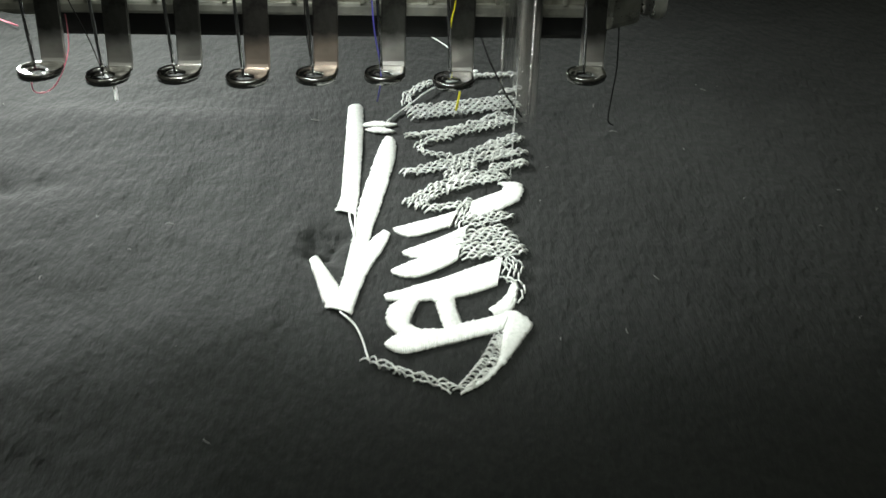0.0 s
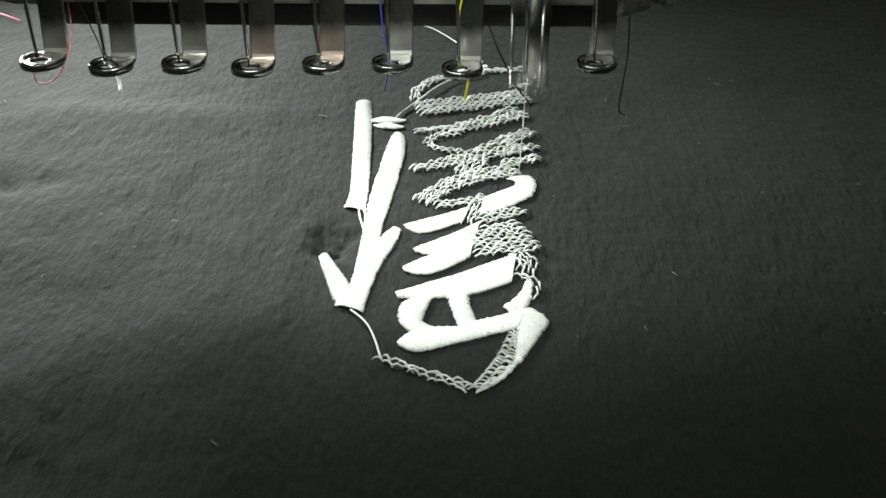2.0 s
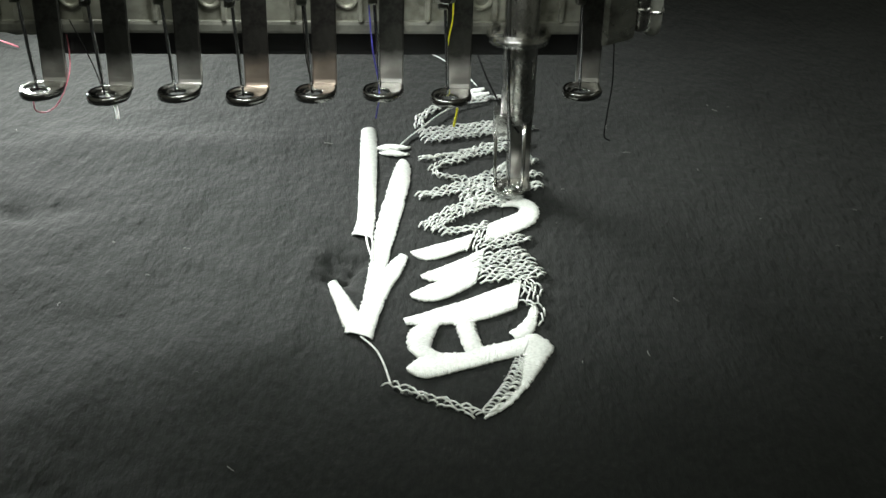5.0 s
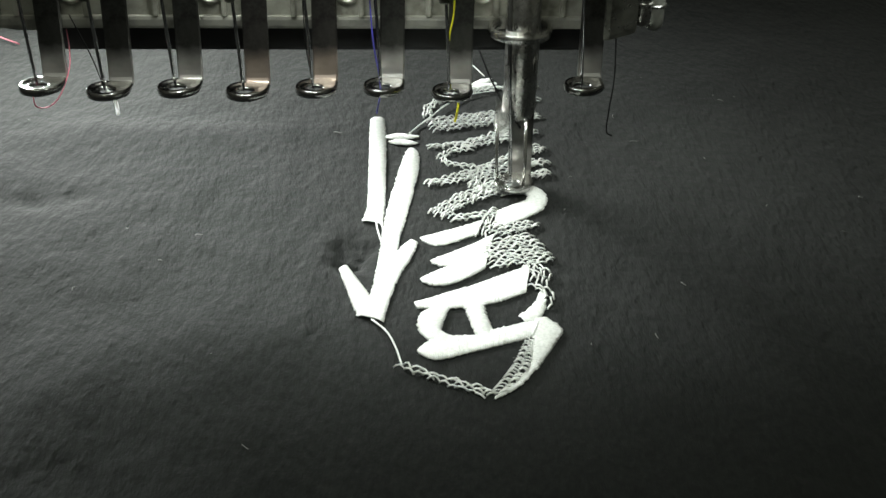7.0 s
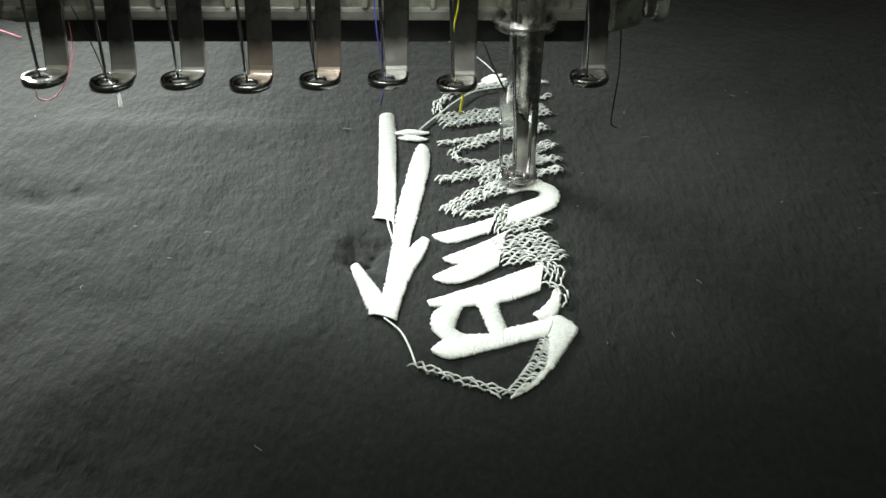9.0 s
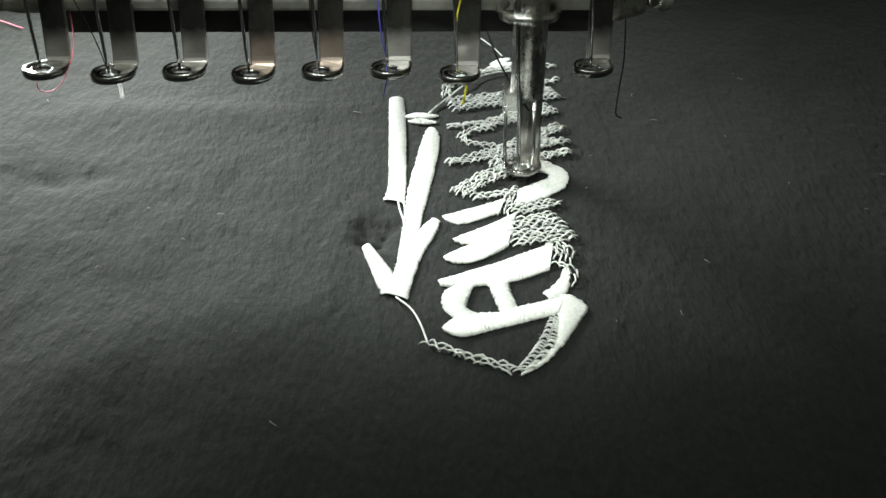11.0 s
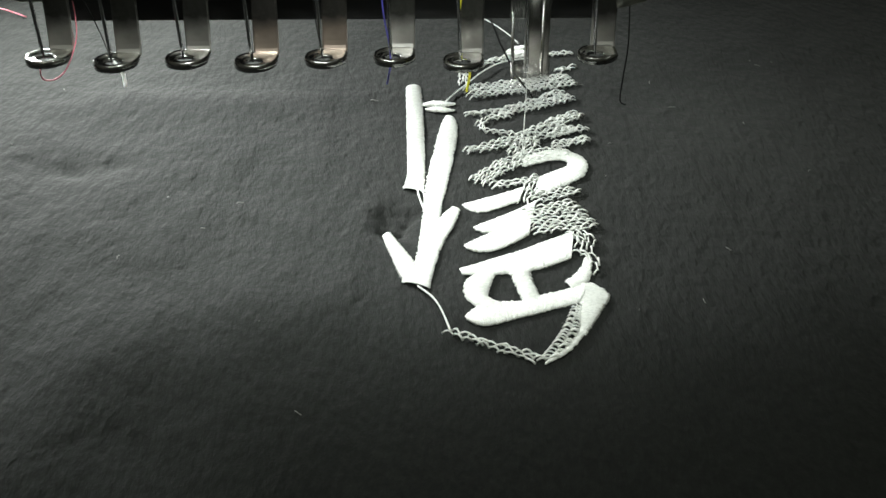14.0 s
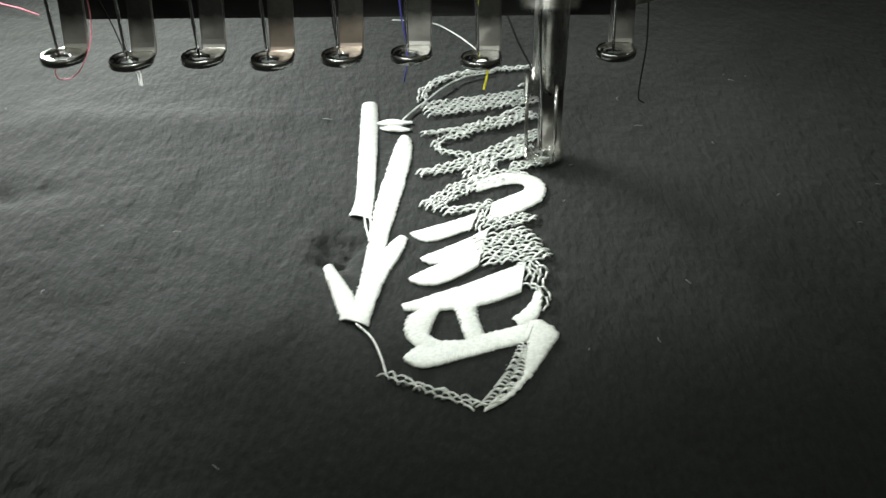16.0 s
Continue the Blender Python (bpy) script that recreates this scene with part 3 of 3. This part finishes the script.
def curve(points, steps=6):
    """A smooth run of points through the given ones."""
    p = [Vector(q) for q in points]
    ext = [2 * p[0] - p[1]] + p + [2 * p[-1] - p[-2]]
    out = []
    for a, b, c, d in zip(ext, ext[1:], ext[2:], ext[3:]):
        for j in range(steps):
            u = j / steps
            out.append(0.5 * (2 * b + (c - a) * u + (2 * a - 5 * b + 4 * c - d) * u * u + (3 * b - a - 3 * c + d) * u ** 3))
    return out + [p[-1]]


def thread_part(unit, name, points, mat, label, radius=0.0002):
    bm = bmesh.new()
    tube(bm, curve(points), radius, 6)
    part(name, bm, mat, unit, label)


SETBACK = {-7: 0.0015, -6: -0.0011, -5: 0.0004, -4: -0.0015, -3: 0.0003, -2: 0.0010, -1: -0.0023, 1: 0.0015}
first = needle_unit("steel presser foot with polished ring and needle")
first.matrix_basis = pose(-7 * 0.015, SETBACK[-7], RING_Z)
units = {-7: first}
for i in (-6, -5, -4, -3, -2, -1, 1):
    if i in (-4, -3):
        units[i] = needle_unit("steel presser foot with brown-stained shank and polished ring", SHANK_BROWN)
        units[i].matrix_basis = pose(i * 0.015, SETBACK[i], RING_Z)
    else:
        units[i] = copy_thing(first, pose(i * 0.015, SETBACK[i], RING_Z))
thread_part(units[-7], "thread", [(0.0045, 0.012, 0.010), (0.0052, 0.010, 0.006), (0.0056, 0.006, 0.002), (0.0040, 0.001, -0.0025), (0.0015, -0.0005, -0.0045), (-0.0010, -0.001, -0.004), (-0.0014, 0.0, -0.001)], PINK, "loose pink thread", 0.00014)
thread_part(units[-6], "thread", [(-0.0068, 0.004, 0.016), (-0.0030, 0.003, 0.007), (-0.0004, 0.0008, 0.0)], BLACKTHREAD, "dark thread", 0.00013)
thread_part(units[-6], "thread_tail", [(-0.0002, 0.001, 0.0), (0.0014, 0.0, -0.0016), (0.0019, 0.0, -0.0030), (0.0020, 0.0, -0.0054)], TAIL, "white thread tail", 0.0004)
thread_part(units[-3], "thread", [(-0.0022, 0.0, 0.03), (-0.0016, 0.0, 0.012), (-0.0010, 0.0, 0.006), (0.0, 0.0, 0.0)], BLACKTHREAD, "dark thread", 0.00013)
thread_part(units[-2], "thread", [(-0.0032, -0.001, 0.03), (-0.0020, -0.001, 0.012), (-0.0006, 0.0, 0.003), (-0.0004, 0.0, -0.001), (-0.0008, 0.0, -0.004), (-0.0012, 0.0, -0.0062)], BLUE, "blue thread with a short tail", 0.00018)
thread_part(units[-1], "thread", [(0.0003, 0.0035, 0.03), (0.0006, 0.0035, 0.018), (-0.0003, 0.0035, 0.012), (-0.0004, 0.003, 0.006), (0.0, 0.0008, 0.0006)], YELLOW, "bright yellow thread", 0.0002)
thread_part(units[-1], "thread_tail", [(0.0008, 0.0, -0.0004), (0.0018, 0, -0.0022), (0.0017, 0.0, -0.004), (0.0012, 0.0, -0.0068)], YELLOW, "bright yellow thread tail", 0.00028)
bm = bmesh.new()
torus(bm, (0.0018, 0.0050, 0.0226), 0.0042, 0.0005, 1.0, 0.7)
part("collar", bm, POLISHED, units[-1], "thin wire collar")
thread_part(units[1], "thread", [(0.0078, 0.006, 0.0100), (0.0077, 0.004, 0.006), (0.0079, 0.004, 0.0), (0.0074, 0.004, -0.007), (0.0072, 0.004, -0.0125), (0.0086, 0.004, -0.0138)], BLACKTHREAD, "long hanging black thread", 0.00017)

for i, words in {-7: "loose pink thread", -6: "short white thread tail", -2: "blue thread", -1: "yellow thread", 1: "long black thread"}.items():
    tagged(units[i], "steel presser foot with polished ring and " + words)
active = needle_unit("working presser foot with collar, needle bar and needle", SHANK, False, POLISHED)


def build_active():
    bm = bmesh.new()
    torus(bm, (0.0005, 0.004, 0.036), 0.0065, 0.00075, 1.5)
    part("collar", bm, POLISHED, active, "shiny wire collar")
    thread_part(active, "thread", [(-0.0002, 0, 0.003), (-0.0003, 0, -0.010), (-0.0006, 0, -0.024)], WHITE, "taut white thread", 0.00013)
    bm = bmesh.new()
    tube(bm, [(0.0012, 0.004, 0.0155), (0.0012, 0.004, 0.017), (0.0012, 0.004, 0.072)], [0.0030, 0.0038, 0.0041], 20)
    part("needle_bar", bm, STEEL, active, "round steel needle bar")
    for x in (-0.0036, 0.0030):
        bm = bmesh.new()
        tube(bm, [(x * 0.9, 0.0005, 0.0005), (x, 0.0015, 0.004), (x, 0.003, 0.0165)], 0.00042, 8)
        part("post", bm, POLISHED, active, "bright guide post")


build_active()
bm = bmesh.new()
box(bm, (-0.0021, -0.0014, -0.003), (0.0021, 0.0014, 0.003), 0.0006)
clamp = part("needle_clamp", bm, POLISHED, active, "small bright needle clamp")
bm = bmesh.new()
tube(bm, [(-0.0085, 0.030, 0.030), (-0.005, 0.014, 0.0235), (-0.002, 0.004, 0.0195), (0.0008, 0.001, 0.0165), (0.0014, 0.0004, 0.0158)], 0.00026, 6)
tagged(part("black_thread", bm, BLACKTHREAD, None, "black thread running from the rail to the needle"), category="thread")
bm = bmesh.new()
tube(bm, [(-0.162, 0.118, 0.0006), (-0.150, 0.107, 0.0012), (-0.143, 0.103, 0.0010), (-0.136, 0.098, 0.0006)], 0.00022, 6)
tagged(part("pink_thread", bm, PINK, None, "loose pink thread lying on the cloth"), category="thread")

CLOTH_PATH = [
    (0, pose(-0.0058, -0.0006, 0)),
    (0.1, pose(-0.0060, -0.0020, 0)),
    (0.3, pose(-0.0044, 0.0045, 0)),
    (0.5, pose(-0.0028, 0.0109, 0)),
    (0.6, pose(-0.0025, 0.0122, 0)),
    (0.8, pose(-0.0034, 0.0075, 0)),
    (1, pose(-0.0051, -0.0003, 0)),
    (1.1, pose(-0.0054, -0.0020, 0)),
    (1.3, pose(-0.0040, 0.0052, 0)),
    (1.5, pose(-0.0020, 0.0122, 0)),
    (1.6, pose(-0.0018, 0.0127, 0)),
    (1.7, pose(-0.0027, 0.0096, 0)),
    (1.8, pose(-0.0041, 0.0035, 0)),
    (1.9, pose(-0.0050, -0.0014, 0)),
    (2, pose(-0.0054, -0.0030, 0)),
    (2.1, pose(-0.0047, -0.0016, 0)),
    (2.2, pose(-0.0041, 0.0025, 0)),
    (2.3, pose(-0.0030, 0.0066, 0)),
    (2.4, pose(-0.0024, 0.0107, 0)),
    (2.5, pose(-0.0014, 0.0135, 0)),
    (2.6, pose(-0.0018, 0.0120, 0)),
    (2.7, pose(-0.0025, 0.0073, 0)),
    (2.8, pose(-0.0035, 0.0038, 0)),
    (2.9, pose(-0.0041, -0.0003, 0)),
    (3, pose(-0.0050, -0.0035, 0)),
    (3.1, pose(-0.0044, -0.0004, 0)),
    (3.2, pose(-0.0049, -0.0035, 0)),
    (3.3, pose(-0.0051, -0.0041, 0)),
    (3.4, pose(-0.0044, -0.0015, 0)),
    (3.5, pose(-0.0035, 0.0000, 0)),
    (3.6, pose(-0.0038, -0.0011, 0)),
    (3.7, pose(-0.0036, -0.0043, 0)),
    (3.8, pose(-0.0037, -0.0029, 0)),
    (3.9, pose(-0.0038, -0.0046, 0)),
    (4, pose(-0.0033, -0.0021, 0)),
    (4.1, pose(-0.0024, -0.0004, 0)),
    (4.2, pose(-0.0030, -0.0002, 0)),
    (4.5, pose(-0.0023, -0.0031, 0)),
    (4.7, pose(-0.0033, 0.0008, 0)),
    (5, pose(-0.0020, -0.0043, 0)),
    (5.2, pose(-0.0030, -0.0003, 0)),
    (5.5, pose(-0.0017, -0.0054, 0)),
    (5.8, pose(-0.0027, -0.0017, 0)),
    (6, pose(-0.0015, -0.0066, 0)),
    (6.3, pose(-0.0019, -0.0051, 0)),
    (6.4, pose(-0.0013, -0.0022, 0)),
    (6.5, pose(-0.0005, 0.0004, 0)),
    (6.6, pose(-0.0007, -0.0009, 0)),
    (6.7, pose(-0.0012, -0.0051, 0)),
    (6.8, pose(-0.0014, -0.0048, 0)),
    (6.9, pose(-0.0002, -0.0011, 0)),
    (7, pose(-0.0000, -0.0000, 0)),
    (7.1, pose(-0.0007, -0.0034, 0)),
    (7.2, pose(-0.0011, -0.0044, 0)),
    (7.3, pose(-0.0006, -0.0026, 0)),
    (7.4, pose(0.0003, 0.0004, 0)),
    (7.5, pose(-0.0000, -0.0016, 0)),
    (7.6, pose(-0.0006, -0.0044, 0)),
    (7.7, pose(0.0006, -0.0009, 0)),
    (7.8, pose(-0.0000, -0.0017, 0)),
    (8, pose(0.0003, -0.0034, 0)),
    (8.5, pose(0.0016, 0.0012, 0)),
    (9, pose(0.0015, -0.0022, 0)),
    (9.5, pose(0.0015, -0.0040, 0)),
    (9.8, pose(0.0025, -0.0054, 0)),
    (10, pose(0.0017, -0.0004, 0)),
    (10.3, pose(0.0033, -0.0040, 0)),
    (10.5, pose(0.0025, 0.0010, 0)),
    (10.8, pose(0.0040, -0.0026, 0)),
    (11, pose(0.0032, 0.0024, 0)),
    (11.3, pose(0.0048, -0.0012, 0)),
    (11.5, pose(0.0040, 0.0038, 0)),
    (11.8, pose(0.0050, 0.0025, 0)),
    (11.9, pose(0.0046, 0.0012, 0)),
    (12, pose(0.0039, -0.0020, 0)),
    (12.1, pose(0.0048, -0.0000, 0)),
    (12.2, pose(0.0053, 0.0031, 0)),
    (12.3, pose(0.0053, 0.0020, 0)),
    (12.4, pose(0.0043, -0.0021, 0)),
    (12.5, pose(0.0046, -0.0016, 0)),
    (12.6, pose(0.0054, 0.0020, 0)),
    (12.7, pose(0.0057, 0.0030, 0)),
    (12.8, pose(0.0054, -0.0003, 0)),
    (12.9, pose(0.0050, -0.0024, 0)),
    (13, pose(0.0055, -0.0007, 0)),
    (13.1, pose(0.0067, 0.0027, 0)),
    (13.2, pose(0.0061, 0.0018, 0)),
    (13.3, pose(0.0056, -0.0017, 0)),
    (13.5, pose(0.0067, 0.0029, 0)),
    (14, pose(0.0066, 0.0020, 0)),
    (14.5, pose(0.0073, 0.0014, 0)),
    (14.7, pose(0.0072, -0.0023, 0)),
    (14.8, pose(0.0065, -0.0048, 0)),
    (14.9, pose(0.0057, -0.0066, 0)),
    (15, pose(0.0046, -0.0090, 0)),
    (15.2, pose(0.0028, -0.0085, 0)),
    (15.5, pose(-0.0013, -0.0079, 0)),
    (16, pose(-0.0086, -0.0101, 0)),
]


def motions():
    walk(cloth, CLOTH_PATH)
    # the foot strokes nine and a half times a second, slower at the end
    def cycle(t):
        return 2 * math.pi * (9.5 * min(t, 14.12) + 9.2 * max(0.0, t - 14.12)) + 0.377

    strokes = []
    for k in range(481):
        t = k / 30
        lift = max(0.0, 0.32 + 0.68 * math.cos(cycle(t)))
        # the foot rests on the cloth at the bottom of its stroke
        resting = math.cos(cycle(round(k / 3) / 10)) < -0.7
        lift *= 0.25 if resting else 1.0
        strokes.append((t, pose(0, 0, 0.0016 + (RING_Z - 0.0016) * lift)))
    walk(active, strokes)
    # the clamp runs ahead of the foot
    walk(clamp, [(k / 30, pose(-0.0025, 0.0008, 0.0165 + 0.0055 * math.sin(2 * math.pi * 9.5 * k / 30))) for k in range(481)])
    for ob, u in later_stitches:
        t = round(float(np.interp(u, (0, 0.30, 0.36, 0.44, 0.60, 0.68, 0.72, 0.75, 0.86, 1), (-1, 0, 2, 4.2, 6.5, 7.5, 8.5, 9.5, 12, 14.5))), 1)
        if t < 0.2:
            continue
        walk(ob, [(0, pose(0, 0, -0.0014)), (max(0.1, t - 0.1), pose(0, 0, -0.0014)), (t, pose(0, 0, 0)), (16, pose(0, 0, 0))])


motions()
